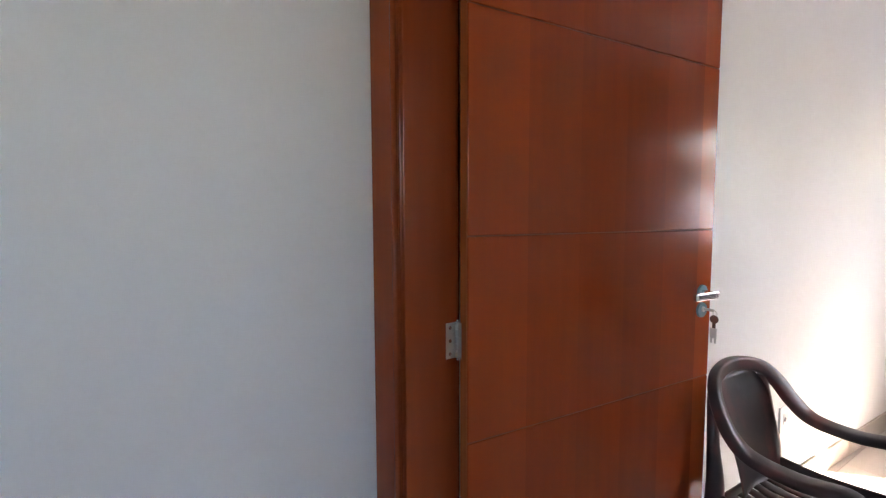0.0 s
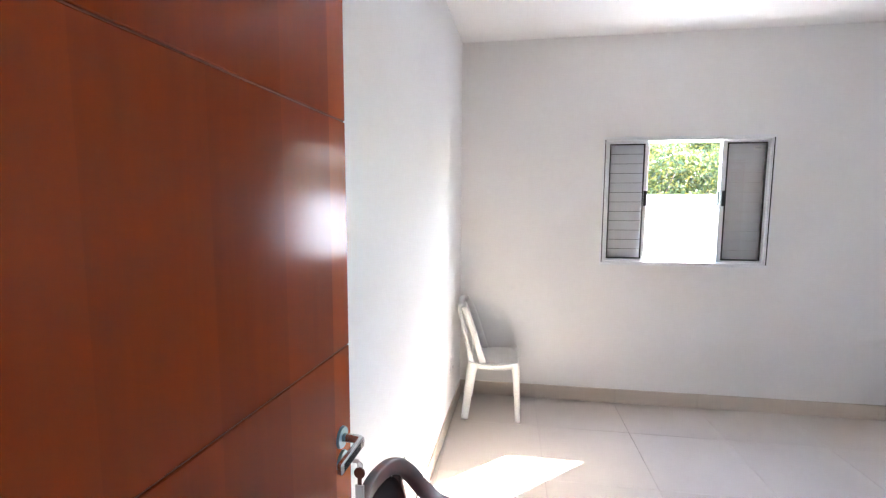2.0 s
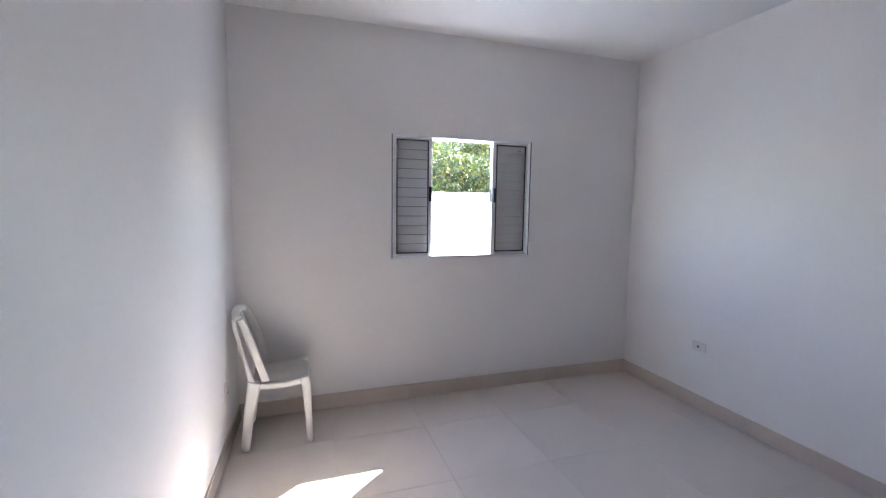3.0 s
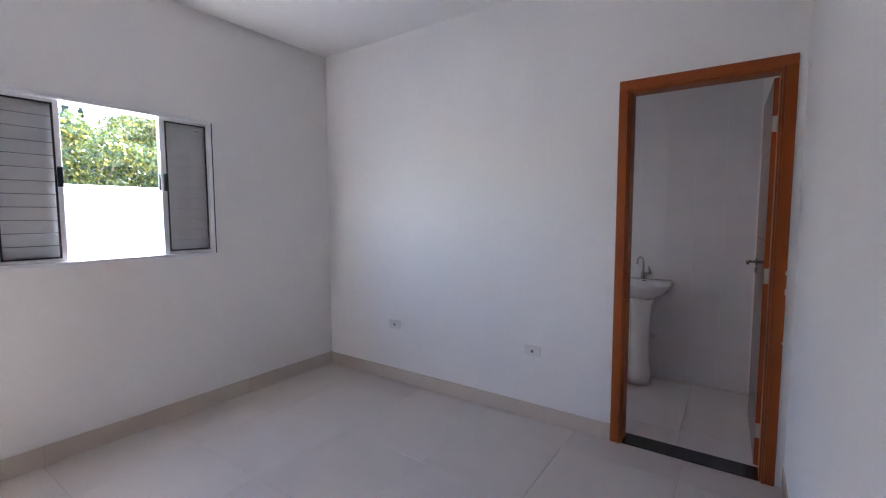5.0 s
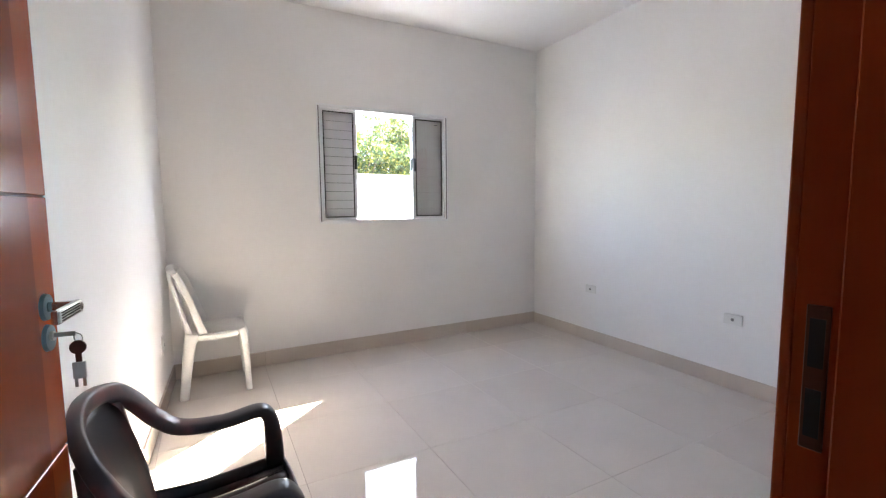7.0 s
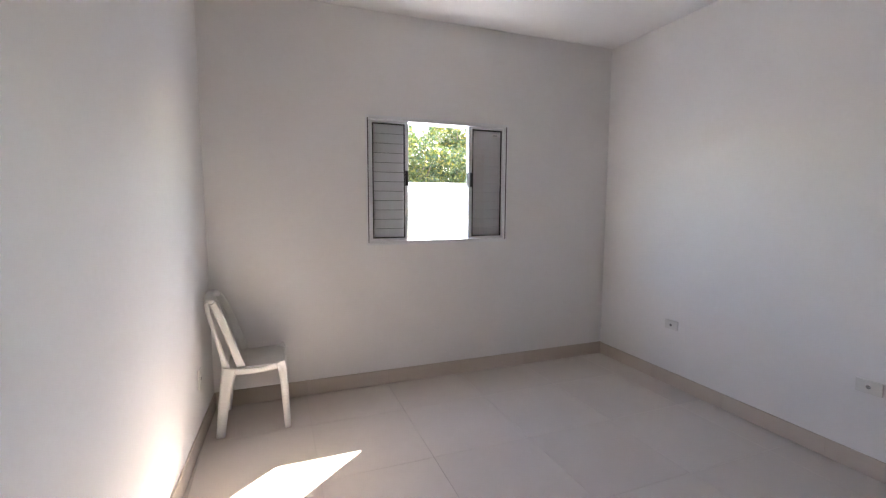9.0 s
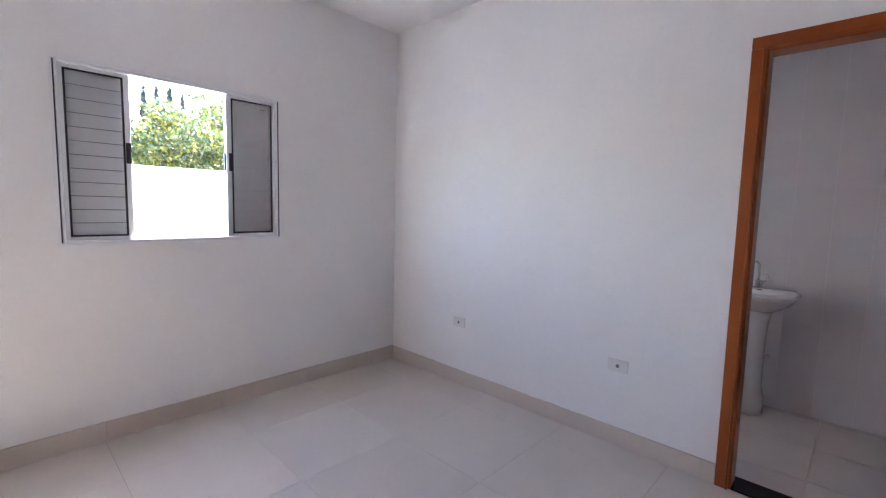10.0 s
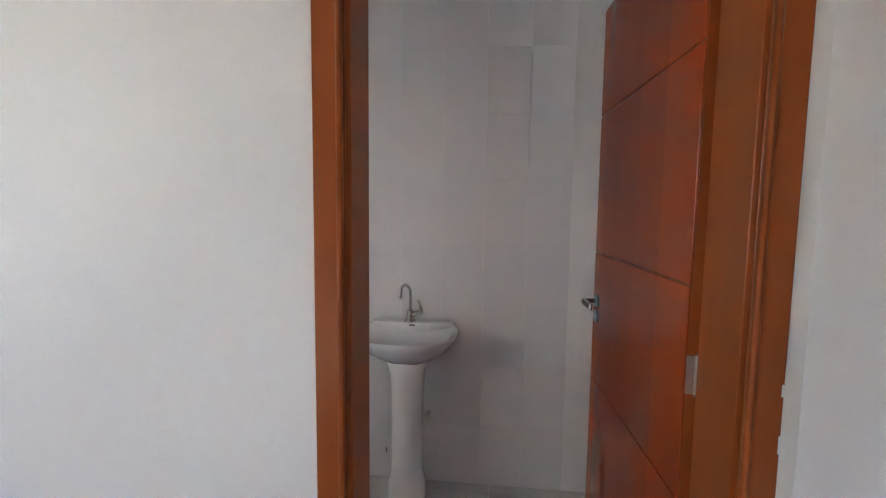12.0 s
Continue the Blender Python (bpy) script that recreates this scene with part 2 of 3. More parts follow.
def lathe(profile, n=28, sx=1.0, sy=1.0, cx=0.0, cy=0.0):
    """Turns (radius, z) pairs about z; sx and sy squash the ring."""
    bm = bmesh.new()
    rings = [[bm.verts.new((cx + r * sx * math.cos(2 * math.pi * k / n), cy + r * sy * math.sin(2 * math.pi * k / n), z)) for k in range(n)] for r, z in profile]
    for a, b in zip(rings, rings[1:]):
        for k in range(n):
            bm.faces.new((a[k], a[(k + 1) % n], b[(k + 1) % n], b[k]))
    bm.faces.new(rings[0][::-1])
    bm.faces.new(rings[-1])
    return bm


def prism(points, z0, z1):
    """An upright prism over a plan outline."""
    bm = bmesh.new()
    low = [bm.verts.new((x, y, z0)) for x, y in points]
    top = [bm.verts.new((x, y, z1)) for x, y in points]
    bm.faces.new(low[::-1])
    bm.faces.new(top)
    for i in range(len(points)):
        j = (i + 1) % len(points)
        bm.faces.new((low[i], low[j], top[j], top[i]))
    return bm


# ---- the shell ----
H = 2.855
FZ = 0.03              # finished floor of the bedroom
XE = 3.315           # east wall, room face
YS, YSO = -0.115, -0.255  # south wall, room face and hall face at the far end
DX0, DX1 = -0.132, 0.872  # entrance opening
BY0, BY1 = -0.038, 0.704  # bathroom opening
WX0, WX1, WZ0, WZ1 = 1.080, 2.244, 1.159, 2.096  # window opening
BXF = 4.735          # bathroom far wall
BYN = 1.9            # bathroom north wall


def west_x(y):
    """The west wall runs a little out of square."""
    return -0.021 + 0.037 * (y - 3.3)


def south_y(x):
    """The south wall, too, stands a little askew."""
    return YS - 0.004 * (min(x, XE) - XE)


def holed(x0, x1, z0, z1, hx0, hx1, hz0, hz1, near, far, across):
    """A wall slab with one opening; across says whether it runs along x or y."""
    bm = bmesh.new()
    for a, b, c, d in ((x0, hx0, z0, z1), (hx1, x1, z0, z1), (hx0, hx1, z0, hz0), (hx0, hx1, hz1, z1)):
        if b - a > 1e-4 and d - c > 1e-4:
            if across == "x":
                add_box(bm, a, b, near, far, c, d)
            else:
                add_box(bm, near, far, a, b, c, d)
    bmesh.ops.remove_doubles(bm, verts=bm.verts, dist=1e-5)
    return bm


structure("wall_north", holed(-0.3, XE + 0.15, -0.12, H, WX0, WX1, WZ0, WZ1, 3.3, 3.45, "x"), WALL, "plain white painted wall with the window opening", "wall")
structure("wall_east", holed(YS, 3.3, -0.12, H, BY0, BY1, -0.12, 2.168, XE, XE + 0.15, "y"), WALL, "white painted wall with the bathroom doorway", "wall")
south = prism([(-0.45, -0.2345), (DX0, -0.2085), (DX0, -0.3525), (-0.45, -0.3795)], -0.12, H)
for plan, z0 in (([(DX1, south_y(DX1)), (4.85, YS), (4.85, YSO), (DX1, -0.265)], -0.12), ([(DX0, -0.2085), (DX1, south_y(DX1)), (DX1, -0.265), (DX0, -0.3525)], 2.165)):
    piece = prism(plan, z0, H)
    piece.verts.index_update()
    made = [south.verts.new(v.co) for v in piece.verts]
    for f in piece.faces:
        south.faces.new([made[v.index] for v in f.verts])
    piece.free()
structure("wall_south", south, WALL, "white painted wall with the bedroom doorway", "wall")
structure("wall_west", prism([(west_x(3.3), 3.3), (west_x(-0.23), -0.23), (west_x(-0.23) - 0.15, -0.23), (west_x(3.3) - 0.15, 3.3)], -0.12, H), WALL, "white painted side wall beside the open door", "wall")
structure("ceiling", box(-0.5, 4.85, -4.12, 3.45, H, H + 0.12), CEIL, "plain white plastered ceiling slab", "ceiling")
structure("wall_hall_west", box(-0.45, -0.206, -4.12, -0.356, -0.12, H), WALL, "plain white hall wall", "wall")
structure("wall_hall_east", box(4.85, 4.97, -4.12, 2.02, -0.12, H), WALL, "plain white outer wall", "wall")
structure("wall_hall_south", holed(-0.206, 4.85, -0.12, H, HALL_X0, HALL_X1, HALL_Z0, HALL_Z1, -4.12, -4.0, "x"), WALL, "plain white hall wall with a daylight opening", "wall")
structure("wall_bath_far", box(BXF + 0.0012, 4.85, YS, BYN, -0.12, H), BATHGROUT, "bathroom wall behind the white glazed tiles", "wall")
structure("wall_bath_south", box(XE + 0.15, BXF, YS + 0.002, YS + 0.008, -0.1, H - 0.002), BATHTILE, "white glazed tiling on the wall behind the bathroom door", "wall")
structure("wall_bath_north", holed(XE + 0.15, 4.85, -0.12, H, 3.55, 3.55 + BATH_W, 1.15, 1.15 + BATH_H, BYN, BYN + 0.12, "x"), BATHTILE, "plain white bathroom wall with a small window opening", "wall")
floor = structure("floor", box(-0.35, XE, -0.2, 3.3, -0.12, FZ - 0.004), GROUT, "cream polished porcelain tile floor with thin joints", "floor")
structure("floor_hall", box(-0.45, 4.85, -4.0, -0.201, -0.12, -0.003), FLOOR, "cream polished tile floor of the hall", "floor")
bath_floor = structure("floor_bath", box(XE + 0.15, BXF + 0.01, YS, BYN, -0.12, -0.004), BATHGROUT, "pale grey tiled bathroom floor", "floor")
threshold = structure("threshold", box(XE + 0.005, XE + 0.15, BY0 + 0.02, BY1 - 0.02, -0.1, 0.034, 0.004), GRANITE, "black polished granite door threshold", "threshold")
structure("floor_doorway", box(XE, XE + 0.15, BY0, BY1, -0.12, -0.005), GROUT, "bed of mortar under the threshold", "floor")

# ---- skirting ----
SKH = 0.112


def skirting(name, a, b, normal, high=SKH):
    """A run of tile skirting in 0.62 m lengths, each a piece of its own."""
    a, b, nrm = Vector((*a, 0)), Vector((*b, 0)), Vector((*normal, 0)).normalized()
    run = thing(name, Matrix.Identity(4), "beige tile skirting with thin joints along the wall", "baseboard", "", "structure")
    along = (b - a).normalized()
    length, s = (b - a).length, 0.0
    turn = Matrix((along.to_4d(), nrm.to_4d(), Vector((0, 0, 1, 0)), Vector((0, 0, 0, 1)))).transposed()
    turn[3][3] = 1.0
    for i in range(3):
        turn[3][i] = 0.0
    while s < length - 0.01:
        e = min(s + 0.62, length)
        ob = part("skirting_tile", box(0.0004, e - s - 0.0004, 0.0, 0.011, FZ + 0.001, FZ + high, 0.0008), SKIRT, run)
        ob.matrix_basis = Matrix.Translation(a + along * s) @ turn
        s = e
    return run


skirting("baseboard_north", (west_x(3.3), 3.3), (XE, 3.3), (0, -1))
skirting("baseboard_east", (XE, 3.289), (XE, 0.745), (-1, 0), 0.106)
skirting("baseboard_south", (XE, YS), (0.93, south_y(0.93)), (0.010, 1))
skirting("baseboard_west", (west_x(-0.18), -0.18), (west_x(3.289), 3.289), (1, -0.037))

# ---- door frames ----


def door_frame(name, m, w, h, depth, cas0, cas, label, wood):
    """Jambs, head, stops and casings. Local x runs across the opening, y through the wall (0 is the door side)."""
    f = thing(name, m, label, "door frame", "", "structure")
    t = 0.018
    for x0, x1, nm in ((-t, 0, "jamb"), (w, w + t, "jamb")):
        part(nm, box(x0, x1, -depth, 0, 0, h, 0.0015), wood, f)
    part("head_jamb", box(-t, w + t, -depth, 0, h, h + t, 0.0015), wood, f)
    s0, s1 = -depth + 0.001, -0.042
    part("hinge_jamb", box(0, 0.011, s0, -0.0005, 0, h, 0.0015), wood, f)
    part("door_stop", box(w - 0.011, w, s0, s1, 0, h, 0.002), wood, f)
    part("door_stop", box(0.011, w - 0.011, s0, s1, h - 0.011, h, 0.002), wood, f)
    for y0, y1 in ((0.001, 0.013), (-depth - 0.013, -depth - 0.001)):
        for x0, x1 in ((-cas0, 0.0005), (w + 0.002, w + cas)):
            part("casing", box(x0, x1, y0, y1, 0, h + 0.003, 0.003, None, 2), wood, f)
        part("head_casing", box(-cas0, w + cas, y0, y1, h + 0.004, h + cas, 0.004, None, 2), wood, f)
    for bx in (-0.004, w + 0.006):
        part("bead", rod((bx, -depth - 0.012, 0.0), (bx, -depth - 0.012, h + 0.002), 0.0065, n=12), wood, f, smooth=True)
    return f


# entrance: hinge jamb at the west side, leaf on the room side
EW = 0.968
frame_1 = door_frame("door_frame_1", pose(-0.113, -0.2065, 0, 0, 0, 5.6), EW, 2.145, 0.145, 0.098, 0.060, "dark red-brown varnished wooden frame of the bedroom doorway", DARKFRAME)
strike = part("strike_plate", box(EW - 0.002, EW + 0.0005, -0.034, -0.012, 0.985, 1.150, 0.001), STRIKE, frame_1, "dark tarnished strike plate with two slots")
for z0 in (1.000, 1.080):
    part("slot", box(EW - 0.0028, EW - 0.0021, -0.030, -0.016, z0, z0 + 0.055), HOLE, strike)

# bathroom: seen from the room, casing outer edges at y -0.076 and 0.743
frame_2 = door_frame("door_frame_2", pose(XE + 0.15, -0.020, 0, 0, 0, 90), 0.706, 2.148, 0.15, 0.056, 0.057, "orange-brown varnished wooden frame of the bathroom doorway", FRAMEWOOD)
frame_2.matrix_basis = Matrix.Translation((XE + 0.15, -0.020, 0)) @ Matrix(((0, 1, 0, 0), (1, 0, 0, 0), (0, 0, 1, 0), (0, 0, 0, 1)))


def hinge(parent, x, y, z):
    """A butt hinge with two screwed leaves and a knuckle."""
    h = part("hinge", box(x - 0.004, x - 0.0025, y - 0.027, y, z - 0.041, z + 0.041, 0.0004), STEEL, parent, "zinc steel butt hinge")
    part("hinge_leaf", box(x + 0.004, x + 0.022, y + 0.001, y + 0.0025, z - 0.041, z + 0.041, 0.0004), STEEL, h)
    for k in range(5):
        part("knuckle", rod((x, y + 0.004, z - 0.041 + 0.0166 * k), (x, y + 0.004, z - 0.0255 + 0.0166 * k), 0.0058, n=12), STEEL, h, smooth=False)
    part("pin", rod((x, y + 0.004, z - 0.047), (x, y + 0.004, z + 0.047), 0.0036, n=10), CHROME, h)
    for dz in (-0.03, 0, 0.03):
        part("screw", rod((x - 0.0026, y - 0.016, z + dz), (x - 0.001, y - 0.016, z + dz), 0.0042, n=10), CHROME, h)
    return h


def door_leaf(name, m, w, h, side, label, key, hz):
    """A flush veneered door. Local x runs from the hinge edge; the seen face is y = 0, the leaf lies to side * y."""
    d = thing(name, m, label, "door", "", "structure")
    t, KO = 0.035, 0.014
    ys = sorted((side * 0.004, side * (t - 0.004)))
    part("core", box(0.001, w - 0.001, ys[0], ys[1], FZ + 0.01, h - 0.002), GROOVE, d, "thin grooves between the veneered panels")
    z = FZ + 0.008
    heights = (0.355, 0.822, 1.287, 1.775, h)
    for top in heights:
        for y0, y1 in (sorted((0.0, side * 0.0045)), sorted((side * (t - 0.0045), side * t))):
            part("panel", box(0.0012, w, y0, y1, z + 0.0017, top - 0.0017, 0.0014), WOOD, d)
        z = top
    part("edge_band", box(0.0, 0.0009, ys[0], ys[1], FZ + 0.008, h), FRAMEWOOD, d, "orange-brown lipped hinge edge")
    part("lock_edge", box(w - 0.0012, w + 0.001, ys[0], ys[1], FZ + 0.008, h), FRAMEWOOD, d)
    for f, s in ((0.0, -side), (side * t, side)):
        hd = part("lever_handle", rod((w + KO - 0.062, f, hz), (w + KO - 0.062, f + s * 0.006, hz), 0.024, 0.0225, 28), ROSE, d, "chrome lever handle on a round rose with blue film")
        part("neck", sweep([(w + KO - 0.062, f + s * 0.006, hz), (w + KO - 0.062, f + s * 0.035, hz), (w + KO - 0.066, f + s * 0.047, hz), (w + KO - 0.076, f + s * 0.050, hz)], 0.017, 0.017, (0, 0, 1), 4), CHROME, hd, smooth=True)
        part("grip", box(w + KO - 0.175, w + KO - 0.066, min(f + s * 0.044, f + s * 0.056), max(f + s * 0.044, f + s * 0.056), hz - 0.011, hz + 0.011, 0.003, None, 2), CHROME, hd)
        for k in range(4):
            part("rib", box(w + KO - 0.165, w + KO - 0.085, min(f + s * 0.056, f + s * 0.0568), max(f + s * 0.056, f + s * 0.0568), hz - 0.0075 + 0.0044 * k, hz - 0.0055 + 0.0044 * k), HOLE, hd)
        lr = part("lock_rose", rod((w + KO - 0.062, f, hz - 0.055), (w + KO - 0.062, f + s * 0.006, hz - 0.055), 0.024, 0.0225, 28), ROSE, d, "round lock rose with blue film")
        part("cylinder", rod((w + KO - 0.062, f + s * 0.006, hz - 0.052), (w + KO - 0.062, f + s * 0.010, hz - 0.052), 0.0085, n=16), STEEL, lr)
        if key and s == -side:
            kb = part("key", box(w + KO - 0.0635, w + KO - 0.0605, min(f, f + s * 0.04), max(f, f + s * 0.04), hz - 0.055, hz - 0.047), STEEL, lr, "key in the lock with a hanging bunch")
            part("key_ring", sweep([(w + KO - 0.062, f + s * 0.038, hz - 0.049), (w + KO - 0.062, f + s * 0.048, hz - 0.055), (w + KO - 0.062, f + s * 0.049, hz - 0.065), (w + KO - 0.062, f + s * 0.043, hz - 0.069), (w + KO - 0.062, f + s * 0.038, hz - 0.062), (w + KO - 0.062, f + s * 0.038, hz - 0.05)], 0.0022, 0.0022, (1, 0, 0), 4, 8), STEEL, kb, smooth=True)
            yy = f + s * 0.042
            part("key_head", rod((w + KO - 0.0645, yy, hz - 0.077), (w + KO - 0.0605, yy, hz - 0.077), 0.0125, n=20), KEYRED, kb, "dark red-brown key head")
            part("key_blade", box(w + KO - 0.064, w + KO - 0.061, yy - 0.0045, yy + 0.0045, hz - 0.115, hz - 0.086), KEYRED, kb)
            part("key_tag", box(w + KO - 0.0655, w + KO - 0.0605, yy - 0.010, yy + 0.010, hz - 0.135, hz - 0.104, 0.001), TAG, kb, "small pale key tag")
            for q in (-0.006, 0.006):
                part("small_key", box(w + KO - 0.064, w + KO - 0.062, yy + q - 0.0025, yy + q + 0.0025, hz - 0.15, hz - 0.134), STEEL, kb)
    return d


ED = Vector((0.007 + 0.053, 0.683 + 0.214))
door_1 = door_leaf("door_1", pose(-0.053, -0.214, 0, 0, 0, math.degrees(math.atan2(ED.y, ED.x))), ED.length, 2.135, 1, "open varnished red-brown wooden bedroom door with horizontal grooves", True, 1.093)
for hz in (0.25, 1.05, 1.86):
    hinge(frame_1, 0.0155, -0.010, hz)

BD = Vector((4.199 - 3.471, 0.037 - 0.012))
door_2 = door_leaf("door_2", pose(XE + 0.156, 0.012, 0, 0, 0, math.degrees(math.atan2(BD.y, BD.x))), BD.length, 2.142, -1, "open red-brown wooden bathroom door with horizontal grooves", False, 1.115)
for hz in (0.24, 1.101, 1.905):
    hinge(frame_2, 0.0095, 0.0, hz)
for fz, fh, fw in ((1.13, 0.022, 0.006), (1.03, 0.032, 0.005), (0.78, 0.012, 0.005)):
    part("paint_fleck", box(-0.0565, -0.0565 + fw, -0.1645, -0.163, fz, fz + fh, 0.0006), WALL, frame_2, "dried white paint fleck on the casing")

# ---- the window ----
win = thing("window_1", pose(0, 3.3, 0), "white aluminium sliding window, half open, with louvred shutters", "window", "", "structure")
for nm, a in (("window_frame", (WX0 + 0.001, WX0 + 0.014, -0.006, 0.12, WZ0 - 0.004, WZ1 + 0.004)), ("window_frame", (WX1 - 0.014, WX1 - 0.001, -0.006, 0.12, WZ0 - 0.004, WZ1 + 0.004)),
              ("window_frame", (WX0 + 0.014, WX1 - 0.014, -0.006, 0.12, WZ1 - 0.014, WZ1 + 0.004)), ("window_sill", (WX0 + 0.014, WX1 - 0.014, -0.006, 0.12, WZ0 - 0.004, WZ0 + 0.014))):
    part(nm, box(*a, 0.003), ALU, win)
part("window_trim", box(WX0 - 0.018, WX1 + 0.018, -0.008, -0.0005, WZ0 - 0.018, WZ0 - 0.005, 0.001), ALU, win)
part("window_trim", box(WX0 - 0.018, WX1 + 0.018, -0.008, -0.0005, WZ1 + 0.005, WZ1 + 0.018, 0.001), ALU, win)
part("window_trim", box(WX0 - 0.018, WX0 - 0.006, -0.007, -0.0005, WZ0 - 0.004, WZ1 + 0.004, 0.001), ALU, win)
part("window_trim", box(WX1 + 0.006, WX1 + 0.018, -0.007, -0.0005, WZ0 - 0.004, WZ1 + 0.004, 0.001), ALU, win)
part("sill_slab", box(WX0 + 0.001, WX1 - 0.001, 0.121, 0.17, WZ0 - 0.03, WZ0 + 0.012, 0.003), OUTWALL, win)
# black strips paint the shadow gap between trim and frame
for gx0, gx1 in ((WX0 - 0.0058, WX0 + 0.0008), (WX1 - 0.0008, WX1 + 0.0058)):
    part("frame_gap_shade", box(gx0, gx1, -0.0062, -0.0005, WZ0 + 0.002, WZ1 - 0.002), GASKETGAP, win, "dark strip standing in for the shadow gap between trim and frame")


def sash(x0, x1, y0, y1, glazed, pulls, sl=0.018, sr=0.018, ajar=False, close=0.472):
    """A sliding sash; glazed ones hold a pane in a black gasket, the others a louvred shutter."""
    z0, z1, s = WZ0 + 0.0145, WZ1 - 0.0145, 0.018
    f = part("sash" if glazed else "shutter", box(x0, x0 + sl, y0, y1, z0, z1, 0.002), ALU, win)
    part("stile", box(x1 - sr, x1, y0, y1, z0, z1, 0.002), ALU, f)
    part("rail", box(x0 + sl, x1 - sr, y0, y1, z0, z0 + s, 0.002), ALU, f)
    part("rail", box(x0 + sl, x1 - sr, y0, y1, z1 - s, z1, 0.002), ALU, f)
    a0, a1, b0, b1 = x0 + sl, x1 - sr, z0 + s, z1 - s
    if glazed:
        g = 0.0095
        for q in ((a0, a0 + g, b0, b1), (a1 - g, a1, b0, b1), (a0 + g, a1 - g, b0, b0 + g), (a0 + g, a1 - g, b1 - g, b1)):
            part("gasket", box(q[0], q[1], y0 - 0.001, y0 + 0.008, q[2], q[3]), GASKETGAP, f, "black rubber glazing gasket")
        p = part("pane", box(a0 + g, a1 - g, y0 + 0.003, y0 + 0.007, b0 + g, b1 - g), GLASS, f, "clear glass pane")
        p.visible_shadow = False
    else:
        n = 12
        step = (b1 - b0) / n
        short = 0.006 if ajar else 0.0
        # added dark sheet whose colour stands in for shade between the slats
        part("slat_gap_shade", box(a0, a1 - short, y1 - 0.006, y1 - 0.003, b0, b1), GAPSHADE, f, "dark grey sheet standing in for the shade between the louvre slats")
        for k in range(n):
            zz = b0 + step * (k + 0.5)
            part("slat", box(a0, a1 - short, -0.004, 0.004, -step * close, step * close, 0.001, Matrix.Translation((0, y0 + 0.005, zz)) @ Matrix.Rotation(radians(6), 4, "X")), LOUVRE, f)
            if ajar:
                part("clip", box(a1 - short, a1, y0 + 0.004, y0 + 0.014, zz + step * 0.30, zz + step * 0.62), ALU, f)
    for px in pulls:
        pl = part("pull", box(px - 0.013, px + 0.013, y0 - 0.011, y0 - 0.0005, 1.597, 1.712, 0.003, None, 2), BLACK, f, "black plastic pull handle")
    return f


sash(WX0 + 0.016, 1.397, 0.012, 0.038, True, (1.383,), 0.018, 0.028)
right_sash = sash(1.907, WX1 - 0.016, 0.012, 0.038, True, (1.932,), 0.034, 0.018)
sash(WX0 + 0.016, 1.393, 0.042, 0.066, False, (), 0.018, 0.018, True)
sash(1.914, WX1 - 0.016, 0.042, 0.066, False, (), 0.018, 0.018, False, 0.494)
part("latch", box(1.897, 1.9055, 0.016, 0.036, 1.597, 1.712, 0.002), BLACK, right_sash)
st = part("sticker", box(2.120, 2.176, 0.0135, 0.0145, 2.006, 2.036), STICKER, right_sash, "small printed paper sticker on the pane")
part("print", box(2.130, 2.166, 0.0128, 0.0132, 2.018, 2.024), INK, st)

# ---- outlets and switch ----


def wall_plate(name, m, w, h, label, category, material, group, switch=False):
    """Local x across, z up, y out of the wall."""
    t = thing(name, m, label, category, group)
    part("plate", box(-w / 2, w / 2, -0.001, 0.009, -h / 2, h / 2, 0.0035, None, 2), material, t)
    if switch:
        part("rocker", box(-0.012, 0.012, 0.009, 0.0135, -0.026, 0.026, 0.002), material, t)
    else:
        ins = part("insert", box(-0.013, 0.013, 0.009, 0.0115, -0.022, 0.022, 0.001), SOCKET, t)
        part("socket_hole", rod((0, 0.0112, 0), (0, 0.0122, 0), 0.0105, n=20), RECESS, ins)
        for q in (-0.005, 0.005):
            part("pin_hole", rod((q, 0.0121, 0), (q, 0.0126, 0), 0.0022, n=8), INK, ins)
    return t


west_turn = -90 - math.degrees(math.atan(0.037))
for yy, zz in ((2.503, 0.514), (1.265, 0.505)):
    wall_plate("wall_outlet", pose(XE, yy, zz, 0, 0, 90), 0.118, 0.072, "pale grey plastic power outlet on the white wall", "outlet", SOCKET, "wall outlets")
for yy, zz in ((2.85, 0.42), (1.54, 0.42)):
    wall_plate("wall_outlet", pose(west_x(yy), yy, zz, 0, 0, west_turn), 0.072, 0.118, "upright white plastic power outlet on the white wall", "outlet", SOCKET, "wall outlets")
wall_plate("light_switch", pose(1.43, south_y(1.43), 1.322), 0.072, 0.118, "upright cream plastic light switch beside the doorway", "light switch", CREAM, "", True)

